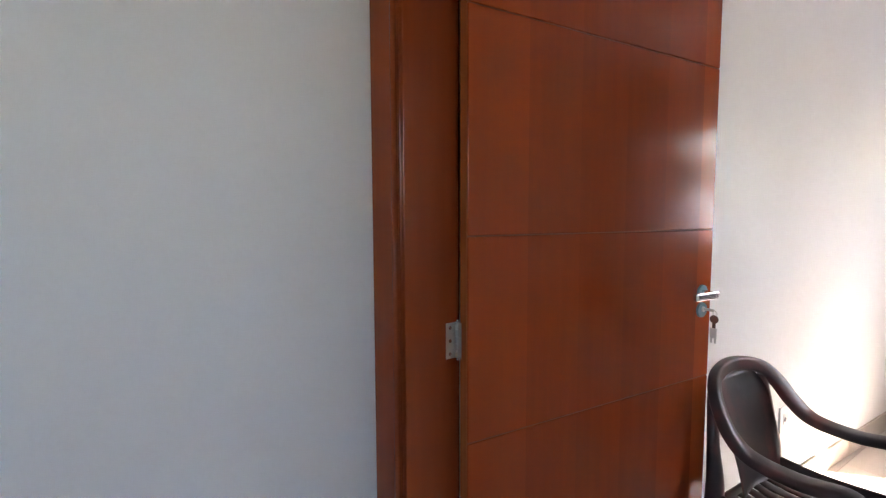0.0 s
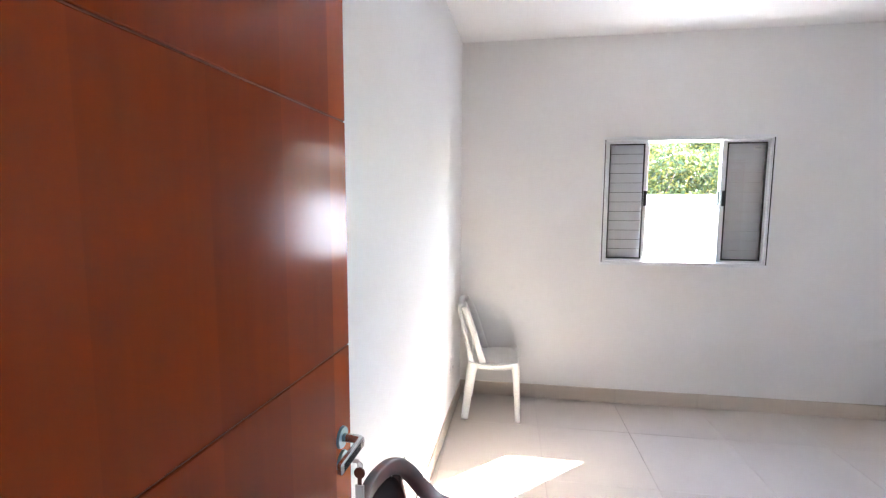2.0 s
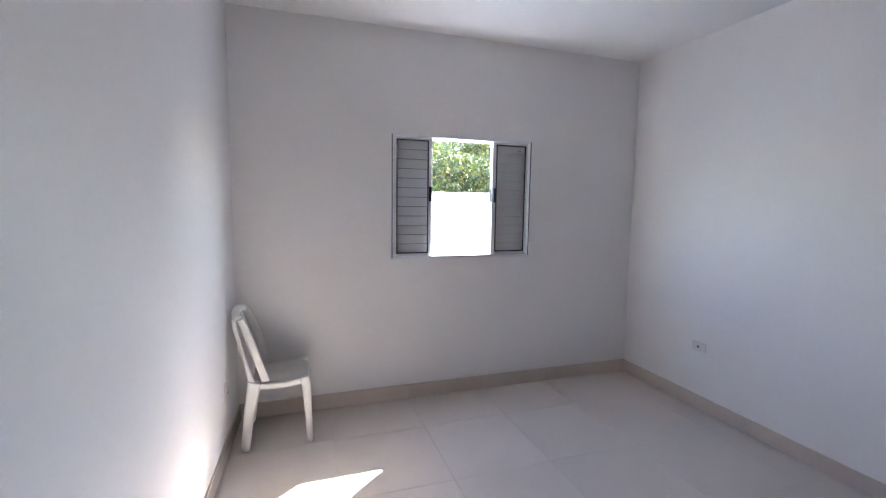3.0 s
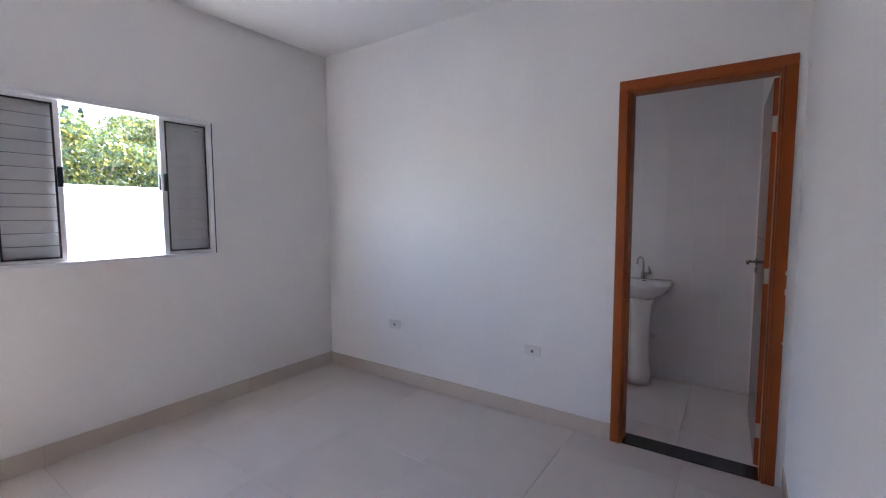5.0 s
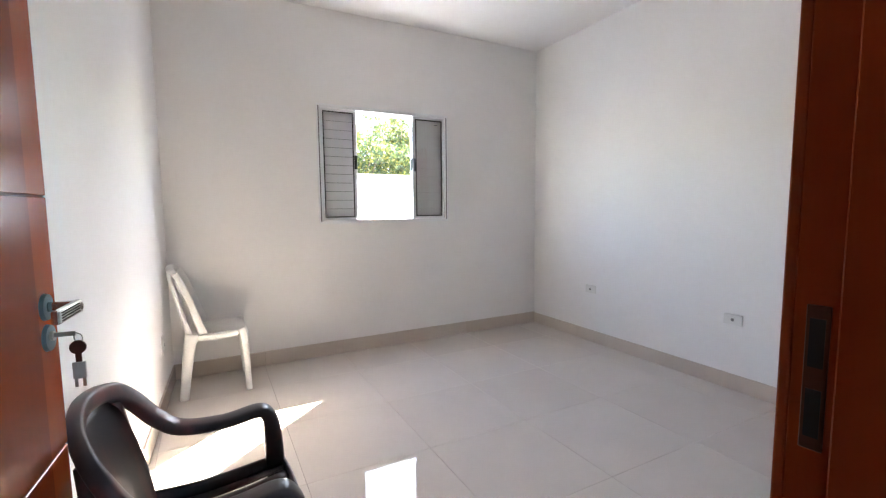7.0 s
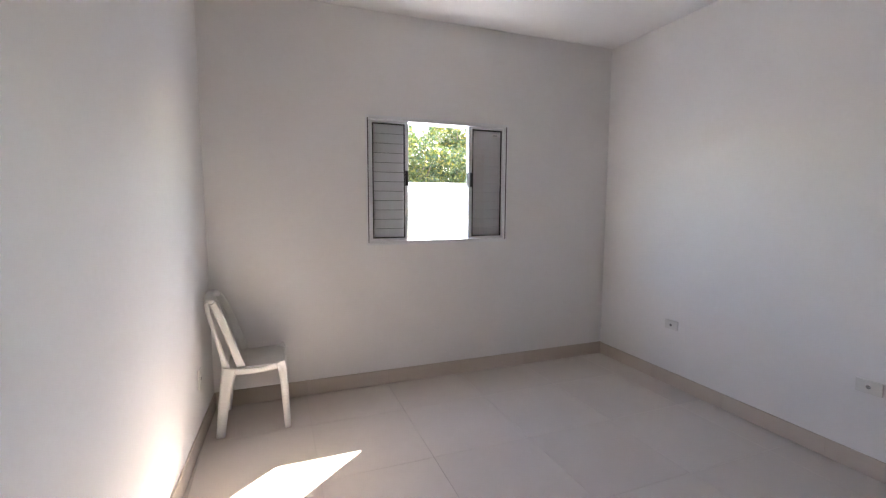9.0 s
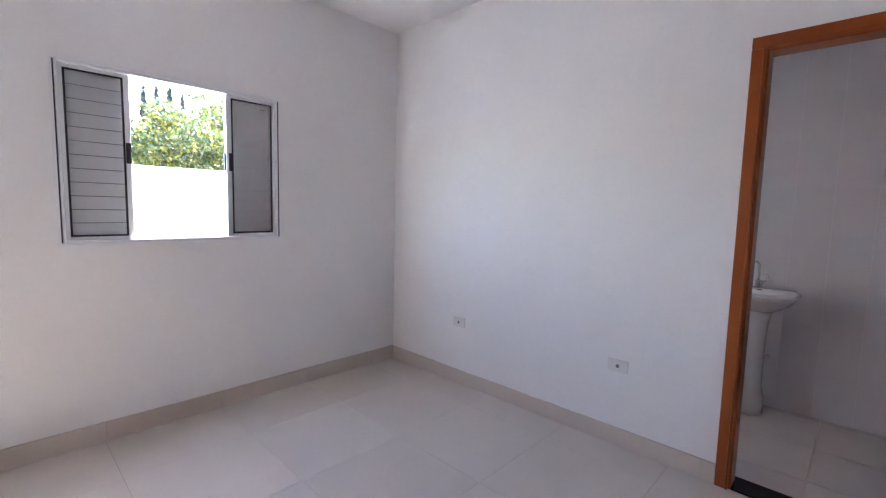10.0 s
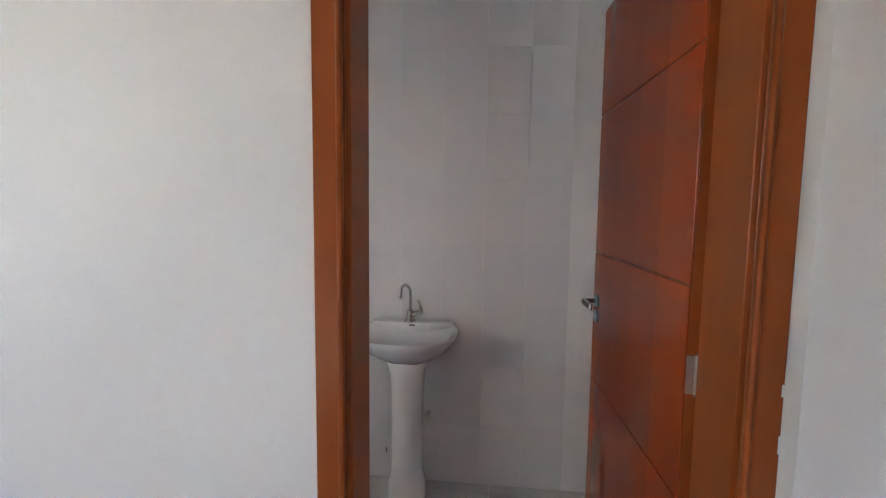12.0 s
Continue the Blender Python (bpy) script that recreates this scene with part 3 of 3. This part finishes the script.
# ---- white armless chair in the corner; local x is forward ----
wc = thing("plastic_chair", pose(0.026, 3.055, FZ) @ Matrix.Diagonal((1, 1, 0.952, 1)), "white plastic armless stacking chair standing in the corner", "chair")
HW = 0.185
for s in (-1, 1):
    part("front_leg", sweep([(0.390, s * HW, 0.455), (0.404, s * (HW + 0.002), 0.41), (0.412, s * (HW + 0.006), 0.28), (0.424, s * (HW + 0.010), 0.0)], [0.05, 0.05, 0.045, 0.042], [0.062, 0.058, 0.048, 0.038], (0, 1, 0)), WHITEPL, wc, smooth=True)
    part("rear_leg", sweep([(0.100, s * HW, 0.45), (0.085, s * (HW + 0.002), 0.38), (0.060, s * (HW + 0.006), 0.21), (0.036, s * (HW + 0.010), 0.0)], [0.05, 0.05, 0.046, 0.042], [0.080, 0.074, 0.062, 0.052], (0, 1, 0)), WHITEPL, wc, smooth=True)
    part("apron", sweep([(0.07, s * HW, 0.425), (0.16, s * HW, 0.416), (0.27, s * HW, 0.414), (0.35, s * HW, 0.426), (0.405, s * HW, 0.438)], 0.022, [0.055, 0.038, 0.036, 0.042, 0.055], (0, 1, 0)), WHITEPL, wc, smooth=True)
    part("back_stile", sweep([(0.085, s * HW, 0.43), (0.060, s * HW, 0.55), (0.030, s * HW, 0.68), (-0.002, s * (HW - 0.004), 0.81), (-0.012, s * (HW - 0.03), 0.868)], 0.022, [0.045, 0.026, 0.022, 0.022, 0.024], (0, 1, 0)), WHITEPL, wc, smooth=True)
    part("back_wing", sweep([(0.165, s * (HW - 0.012), 0.44), (0.132, s * (HW - 0.012), 0.55), (0.094, s * (HW - 0.016), 0.68), (0.052, s * (HW - 0.022), 0.80), (0.020, s * (HW - 0.034), 0.866)], 0.012, [0.052, 0.046, 0.044, 0.044, 0.040], (0, 1, 0)), WHITEPL, wc, smooth=True)


def dished(x0, x1, hw0, hw1, z0, z1, dip, n=10, thick=0.006):
    """A thin shell seat, dipped in the middle."""
    bm = bmesh.new()
    grid = []
    for i in range(n + 1):
        u = i / n
        row = []
        for k in range(n + 1):
            v = 2 * k / n - 1
            hw = hw0 + (hw1 - hw0) * u
            row.append(bm.verts.new((x0 + (x1 - x0) * u, v * hw, z0 + (z1 - z0) * u - dip * (1 - v * v) * math.sin(math.pi * min(1, 0.15 + u * 0.8)) - (0.02 if u > 0.97 else 0))))
        grid.append(row)
    for a, b in zip(grid, grid[1:]):
        for k in range(n):
            bm.faces.new((a[k], a[k + 1], b[k + 1], b[k]))
    bmesh.ops.solidify(bm, geom=list(bm.faces), thickness=thick)
    return bm


part("seat", dished(0.08, 0.42, HW - 0.004, HW + 0.006, 0.440, 0.452, 0.018), WHITEPL, wc, smooth=True)
part("top_rail", sweep([(0.006, -(HW - 0.030), 0.872), (-0.008, -0.08, 0.888), (-0.012, 0, 0.892), (-0.008, 0.08, 0.888), (0.006, HW - 0.030, 0.872)], 0.042, 0.050, (0, 0, 1)), WHITEPL, wc, smooth=True)
for y0, w in ((-0.092, 0.05), (0.0, 0.06), (0.092, 0.05)):
    part("back_slat", sweep([(0.135, y0, 0.43), (0.090, y0, 0.58), (0.044, y0 * 0.98, 0.73), (0.000, y0 * 0.95, 0.872)], w, 0.010, (0, 1, 0)), WHITEPL, wc, smooth=True)

# ---- dark armchair by the door; local x is forward ----
dc = thing("plastic_armchair", pose(0.012, 0.862, FZ) @ Matrix.Diagonal((1, 1, 0.965, 1)), "dark brown plastic armchair against the open door", "armchair")
AW = 0.225
for s in (-1, 1):
    part("front_leg", sweep([(0.402, s * AW, 0.44), (0.408, s * AW, 0.36), (0.420, s * (AW + 0.005), 0.20), (0.440, s * (AW + 0.012), 0.0)], [0.056, 0.055, 0.050, 0.042], [0.060, 0.058, 0.052, 0.042], (0, 1, 0)), DARKPL, dc, smooth=True)
    part("rear_leg", sweep([(0.010, s * 0.170, 0.76), (0.030, s * 0.195, 0.60), (0.045, s * 0.205, 0.45), (0.030, s * 0.21, 0.24), (0.000, s * 0.222, 0.0)], [0.032, 0.036, 0.046, 0.046, 0.042], [0.026, 0.032, 0.05, 0.05, 0.042], (0, 1, 0)), DARKPL, dc, smooth=True)
    part("seat_rail", sweep([(0.045, s * 0.205, 0.43), (0.20, s * 0.215, 0.418), (0.41, s * AW, 0.435)], 0.024, 0.05, (0, 1, 0)), DARKPL, dc, smooth=True)


def back_shell():
    """The solid curved back panel, wider at the top."""
    bm = bmesh.new()
    n, rows = 12, 14
    grid = []
    for i in range(rows + 1):
        u = i / rows
        z = 0.42 + 0.375 * u
        hw = 0.130 + 0.035 * math.sin(math.pi * 0.5 * u) - (0.06 * max(0.0, u - 0.84) / 0.16)
        lean = 0.098 - 0.102 * u + 0.016 * math.sin(math.pi * u)
        grid.append([bm.verts.new((lean - 0.020 * (1 - (2 * k / n - 1) ** 2), (2 * k / n - 1) * hw, z)) for k in range(n + 1)])
    for a, b in zip(grid, grid[1:]):
        for k in range(n):
            bm.faces.new((a[k], a[k + 1], b[k + 1], b[k]))
    bmesh.ops.solidify(bm, geom=list(bm.faces), thickness=0.007)
    return bm


part("backrest", back_shell(), DARKPL, dc, smooth=True)
# one band runs up the front posts, back along the arms and over the top
HALF = [((0.402, 0.43), 0.056, 0.060, (1, 0), AW), ((0.398, 0.55), 0.056, 0.052, (1, 0), AW), ((0.388, 0.600), 0.058, 0.042, (1, 0), AW), ((0.358, 0.624), 0.060, 0.034, (1, 0), AW),
        ((0.26, 0.611), 0.062, 0.032, (1, 0), AW), ((0.150, 0.622), 0.060, 0.034, (1, 0.05), AW), ((0.090, 0.668), 0.056, 0.036, (1, 0.3), AW - 0.002),
        ((0.045, 0.735), 0.052, 0.036, (0.9, 0.55), 0.205), ((0.012, 0.783), 0.050, 0.034, (0.7, 0.8), 0.165), ((-0.012, 0.806), 0.048, 0.032, (0.35, 0.95), 0.098)]
BAND = [((x, -y, z), w, t, (0, -u, v)) for (x, z), w, t, (u, v), y in HALF] + [((-0.024, 0, 0.815), 0.048, 0.032, (0, 0, 1))] + [((x, y, z), w, t, (0, u, v)) for (x, z), w, t, (u, v), y in reversed(HALF)]
part("arm_band", sweep([q[0] for q in BAND], [q[1] for q in BAND], [q[2] for q in BAND], [q[3] for q in BAND], 6, 16, 0.5), DARKPL, dc, smooth=True)
for k in range(9):
    yy = -0.18 + 0.045 * k
    part("seat_slat", sweep([(0.07, yy, 0.418), (0.16, yy * 1.02, 0.405), (0.30, yy * 1.06, 0.412), (0.425, yy * 1.1, 0.432)], 0.038, 0.009, (0, 1, 0), 4, 8), DARKPL, dc, smooth=True)
part("front_rail", sweep([(0.425, -AW, 0.43), (0.437, -0.1, 0.425), (0.437, 0.1, 0.425), (0.425, AW, 0.43)], 0.045, 0.016, (0, 0, 1)), DARKPL, dc, smooth=True)
part("rear_rail", sweep([(0.06, -0.2, 0.425), (0.055, 0.0, 0.415), (0.06, 0.2, 0.425)], 0.04, 0.014, (0, 0, 1)), DARKPL, dc, smooth=True)

# ---- bathroom: pedestal basin, tap, valve; local x is out from the far wall ----
sink = thing("pedestal_basin", pose(BXF, 0.81, 0, 0, 0, 180) @ Matrix.Scale(1.03, 4), "white ceramic pedestal wash basin against the tiled wall", "wash basin")


def basin_bowl():
    """A rounded D-shaped bowl with a broad rim, hollowed, flat at the back."""
    bm = bmesh.new()
    n = 40

    def ring(sx, sy, z, cx):
        out = []
        for k in range(n):
            a = 2 * math.pi * k / n
            c, d = math.cos(a), math.sin(a)
            x = cx + sx * (math.copysign(abs(c) ** 0.8, c) if c > 0 else math.copysign(abs(c) ** 0.5, c))
            out.append(bm.verts.new((max(0.004, x), sy * math.copysign(abs(d) ** 0.8, d), z)))
        return out
    rings = [ring(0.09, 0.085, 0.705, 0.19), ring(0.125, 0.135, 0.728, 0.19), ring(0.165, 0.185, 0.762, 0.195), ring(0.190, 0.215, 0.800, 0.20), ring(0.206, 0.236, 0.832, 0.206), ring(0.203, 0.233, 0.838, 0.206),
             ring(0.188, 0.220, 0.835, 0.212), ring(0.160, 0.205, 0.815, 0.228), ring(0.130, 0.17, 0.772, 0.235), ring(0.06, 0.07, 0.748, 0.238)]
    for a, b in zip(rings, rings[1:]):
        for k in range(n):
            bm.faces.new((a[k], a[(k + 1) % n], b[(k + 1) % n], b[k]))
    bm.faces.new(rings[0][::-1])
    bm.faces.new(rings[-1])
    return bm


bowl = part("bowl", basin_bowl(), CERAMIC, sink, smooth=True)
part("back_ledge", box(0.003, 0.080, -0.205, 0.205, 0.800, 0.846, 0.014, None, 4), CERAMIC, bowl, smooth=False)
part("overflow_slot", box(0.0805, 0.0815, -0.014, 0.014, 0.832, 0.838), HOLE, bowl)
part("drain", rod((0.238, 0, 0.7485), (0.238, 0, 0.751), 0.022, n=20), CHROME, bowl)
part("pedestal", lathe([(0.100, 0.0), (0.102, 0.06), (0.098, 0.12), (0.082, 0.18), (0.080, 0.40), (0.083, 0.55), (0.090, 0.65), (0.108, 0.72)], 32, 1.0, 0.92, 0.19, 0.0), CERAMIC, sink, smooth=True)
part("bolt_hole", box(0.262, 0.272, -0.0815, -0.0795, 0.29, 0.31), HOLE, sink)
tap = thing("basin_tap", pose(BXF - 0.05, 0.825, 0.871, 0, 0, 180) @ Matrix.Scale(1.12, 4), "chrome swan-neck basin tap with a lever on the ledge", "tap")
part("base", lathe([(0.026, 0.0), (0.026, 0.006), (0.018, 0.012), (0.016, 0.04), (0.017, 0.05)], 20), CHROME, tap, smooth=True)
part("spout", sweep([(0, 0, 0.04), (0, 0, 0.12), (0.006, -0.004, 0.152), (0.030, -0.016, 0.172), (0.058, -0.028, 0.162), (0.066, -0.032, 0.135), (0.066, -0.032, 0.118)], [0.015, 0.014, 0.014, 0.014, 0.014, 0.017, 0.018], [0.015, 0.014, 0.014, 0.014, 0.014, 0.017, 0.018], (0.4, 1, 0), 6, 12, 1.0), CHROME, tap, smooth=True)
part("valve_body", sweep([(0, 0.0, 0.028), (0.004, 0.03, 0.038), (0.006, 0.055, 0.050)], 0.024, 0.024, (1, 0, 0), 5, 12, 1.0), CHROME, tap, smooth=True)
part("lever", sweep([(0.006, 0.052, 0.046), (0.006, 0.045, 0.075), (0.006, 0.034, 0.100)], [0.014, 0.011, 0.009], [0.02, 0.012, 0.008], (1, 0, 0), 5), CHROME, tap, smooth=True)
valve = thing("angle_valve", pose(BXF, 0.735, 0.37, 0, 0, 180), "small grey angle valve on the tiled wall behind the basin", "valve")
part("body", rod((0, 0, 0), (0.05, 0, 0), 0.013), CHROME, valve)
part("knob", rod((0.05, 0, 0), (0.075, 0, 0), 0.021, 0.019), SOCKET, valve)

# ---- outside: ground, boundary wall, trees ----
structure("ground", box(-400, 400, 3.45, 600, -0.5, -0.12), EARTH, "dry open ground beyond the house", "ground")
yard = structure("boundary_wall", box(-12, 16, 5.45, 5.58, -0.12, 1.705), OUTWALL, "white painted garden boundary wall in strong daylight", "boundary wall")
part("coping", box(-12, 16, 5.435, 5.595, 1.705, 1.733, 0.004), OUTWALL, yard)
structure("pavement", box(-6, 9, 3.45, 5.45, -0.12, -0.08), OUTWALL, "pale concrete strip between the house and the boundary wall", "pavement")


def leaves(count, clumps, size, seed, needle=False):
    """Many small leaf blades scattered in clumps."""
    rng = np.random.default_rng(seed)
    c = np.array([q[:3] for q in clumps])
    r = np.array([q[3] for q in clumps])
    pick = rng.choice(len(c), count, p=r ** 2 / np.sum(r ** 2))
    d = rng.normal(size=(count, 3))
    d /= np.linalg.norm(d, axis=1)[:, None]
    pos = c[pick] + d * (r[pick] * rng.uniform(0.35, 1.05, count) ** 0.6)[:, None] * np.array([1, 1, 0.75])
    a = rng.normal(size=(count, 3))
    a[:, 2] -= 0.5
    a /= np.linalg.norm(a, axis=1)[:, None]
    b = np.cross(a, rng.normal(size=(count, 3)))
    b /= np.linalg.norm(b, axis=1)[:, None]
    ln = size * rng.uniform(0.7, 1.35, count)[:, None]
    wd = ln * (0.17 if needle else 0.26)
    v = np.stack([pos - a * ln / 2, pos + b * wd, pos + a * ln / 2, pos - b * wd], 1).reshape(-1, 3)
    me = bpy.data.meshes.new("leaves")
    me.from_pydata(v.tolist(), [], (np.arange(count * 4).reshape(-1, 4)).tolist())
    me.materials.append(NEEDLE if needle else LEAF)
    return me


def broadleaf(x, y, height, spread, seed, label):
    rng = random.Random(seed)
    t = thing("tree", pose(x, y, -0.12), label, "tree", "garden trees")
    part("trunk", sweep([(0, 0, 0), (0.05, 0.02, height * 0.22), (-0.04, 0.05, height * 0.42), (0.03, 0, height * 0.66)], [0.20, 0.15, 0.12, 0.05], [0.20, 0.15, 0.12, 0.05], (0, 1, 0), 5, 9, 1.0), BARK, t, smooth=True)
    clumps = []
    for k in range(11):
        a = 2 * math.pi * (k * 0.382 + rng.random() * 0.1)
        z0 = height * rng.uniform(0.2, 0.5)
        q = Vector((math.cos(a) * spread * rng.uniform(0.45, 0.95), math.sin(a) * spread * rng.uniform(0.45, 0.9), height * rng.uniform(0.48, 0.9)))
        part("limb", sweep([(0, 0, z0), tuple(q * 0.5 + Vector((0, 0, z0 * 0.42))), tuple(q)], [0.07, 0.04, 0.014], [0.07, 0.04, 0.014], (0, 1, 0.1), 5, 7, 1.0), BARK, t, smooth=True)
        for _ in range(5):
            clumps.append((q.x + rng.uniform(-0.45, 0.45), q.y + rng.uniform(-0.45, 0.45), q.z + rng.uniform(-0.35, 0.32), rng.uniform(0.12, 0.33)))
        clumps.append((q.x * 0.6, q.y * 0.6, q.z * rng.uniform(0.65, 0.95), rng.uniform(0.3, 0.5)))
    for _ in range(9):
        clumps.append((rng.uniform(-spread, spread), rng.uniform(-spread, spread), height * rng.uniform(0.28, 0.5), rng.uniform(0.3, 0.45)))
    crown = new("crown", leaves(26000, clumps, 0.066, seed))
    crown.parent = t
    return t


def conifer(x, y, height, seed):
    rng = random.Random(seed)
    t = thing("conifer", pose(x, y, -0.12), "tall thin dark green conifer beyond the trees", "tree", "far conifers")
    part("trunk", rod((0, 0, 0), (0, 0, height), 0.11, 0.015, 10), BARK, t)
    clumps = []
    for k in range(150):
        u = 0.45 + 0.54 * k / 149
        a = k * 2.4
        r = (1 - u) * height * 0.085 + 0.012
        clumps.append((math.cos(a) * r * rng.uniform(0.4, 1.1), math.sin(a) * r * rng.uniform(0.4, 1.1), height * u + rng.uniform(-0.1, 0.1), 0.035 + r * 0.28))
    crown = new("crown", leaves(14000, clumps, 0.10, seed, True))
    crown.parent = t


for k, (x, y, h, s) in enumerate(((1.2, 9.6, 3.3, 1.2), (2.9, 9.0, 3.25, 1.25), (4.5, 9.8, 3.75, 1.35), (6.1, 9.2, 3.45, 1.3), (8.2, 9.8, 3.6, 1.4), (3.5, 11.4, 3.75, 1.3), (5.9, 11.8, 4.1, 1.4), (10.4, 10.2, 3.4, 1.4), (-1.0, 9.8, 3.2, 1.3))):
    broadleaf(x, y, h, s, 10 + k, "yellow-green leafy garden tree behind the boundary wall")
for k, (x, y, h) in enumerate(((4.4, 17.0, 5.05), (4.8, 17.2, 5.2), (5.12, 17.0, 5.35), (5.5, 17.0, 5.0), (4.0, 17.1, 4.5), (2.2, 17.4, 4.9), (1.7, 17.0, 5.1))):
    conifer(x, y, h, 40 + k)

# ---- floor and wall tiles ----


def tile_mesh(name, w, h, d, material, bevel=0.0012):
    return finish(box(-w / 2, w / 2, -h / 2, h / 2, -d, 0, bevel), material, name)


T = 0.62
room_tile = tile_mesh("floor_tile", T - 0.0012, T - 0.0012, 0.02, FLOOR, 0.0008)
for i in range(-1, 6):
    for j in range(-1, 6):
        x0, x1 = max(1.212 + (i - 2) * T, -0.33), min(1.212 + (i - 1) * T, XE)
        y0, y1 = max(1.58 + (j - 2) * T, -0.19), min(1.58 + (j - 1) * T, 3.3)
        if x1 - x0 < 0.02 or y1 - y0 < 0.02:
            continue
        whole = x1 - x0 > T - 0.001 and y1 - y0 > T - 0.001
        ob = new("floor_tile", room_tile if whole else tile_mesh("cut_floor_tile", x1 - x0 - 0.0012, y1 - y0 - 0.0012, 0.02, FLOOR, 0.0008))
        ob.parent = floor
        ob.location = ((x0 + x1) / 2, (y0 + y1) / 2, FZ)
B = 0.45
bath_tile = tile_mesh("bath_floor_tile", B - 0.003, B - 0.003, 0.02, BATHFLOOR)
for i in range(-1, 4):
    for j in range(-2, 4):
        x0, x1 = max(3.75 + i * B, XE + 0.15), min(3.75 + (i + 1) * B, BXF)
        y0, y1 = max(0.41 + j * B, YS), min(0.41 + (j + 1) * B, BYN)
        if x1 - x0 < 0.02 or y1 - y0 < 0.02:
            continue
        whole = x1 - x0 > B - 0.001 and y1 - y0 > B - 0.001
        ob = new("floor_tile", bath_tile if whole else tile_mesh("cut_bath_tile", x1 - x0 - 0.003, y1 - y0 - 0.003, 0.02, BATHFLOOR))
        ob.parent = bath_floor
        ob.location = ((x0 + x1) / 2, (y0 + y1) / 2, 0)
TW, TH = 0.211, 0.318
wall_tile = tile_mesh("wall_tile", TW - 0.0030, TH - 0.0006, 0.004, BATHTILE, 0.0006)
far_wall = bpy.data.objects["wall_bath_far"]
stand = Matrix(((0, 0, -1, 0), (-1, 0, 0, 0), (0, 1, 0, 0), (0, 0, 0, 1)))
for i in range(-3, 6):
    for j in range(0, 9):
        yc, zc = 0.461 + TW * (i + 0.5), TH * (j + 0.5)
        if yc - TW / 2 < YS - 0.01 or yc + TW / 2 > BYN:
            continue
        ob = new("wall_tile", wall_tile)
        ob.parent = far_wall
        ob.matrix_basis = Matrix.Translation((BXF, yc, zc)) @ stand
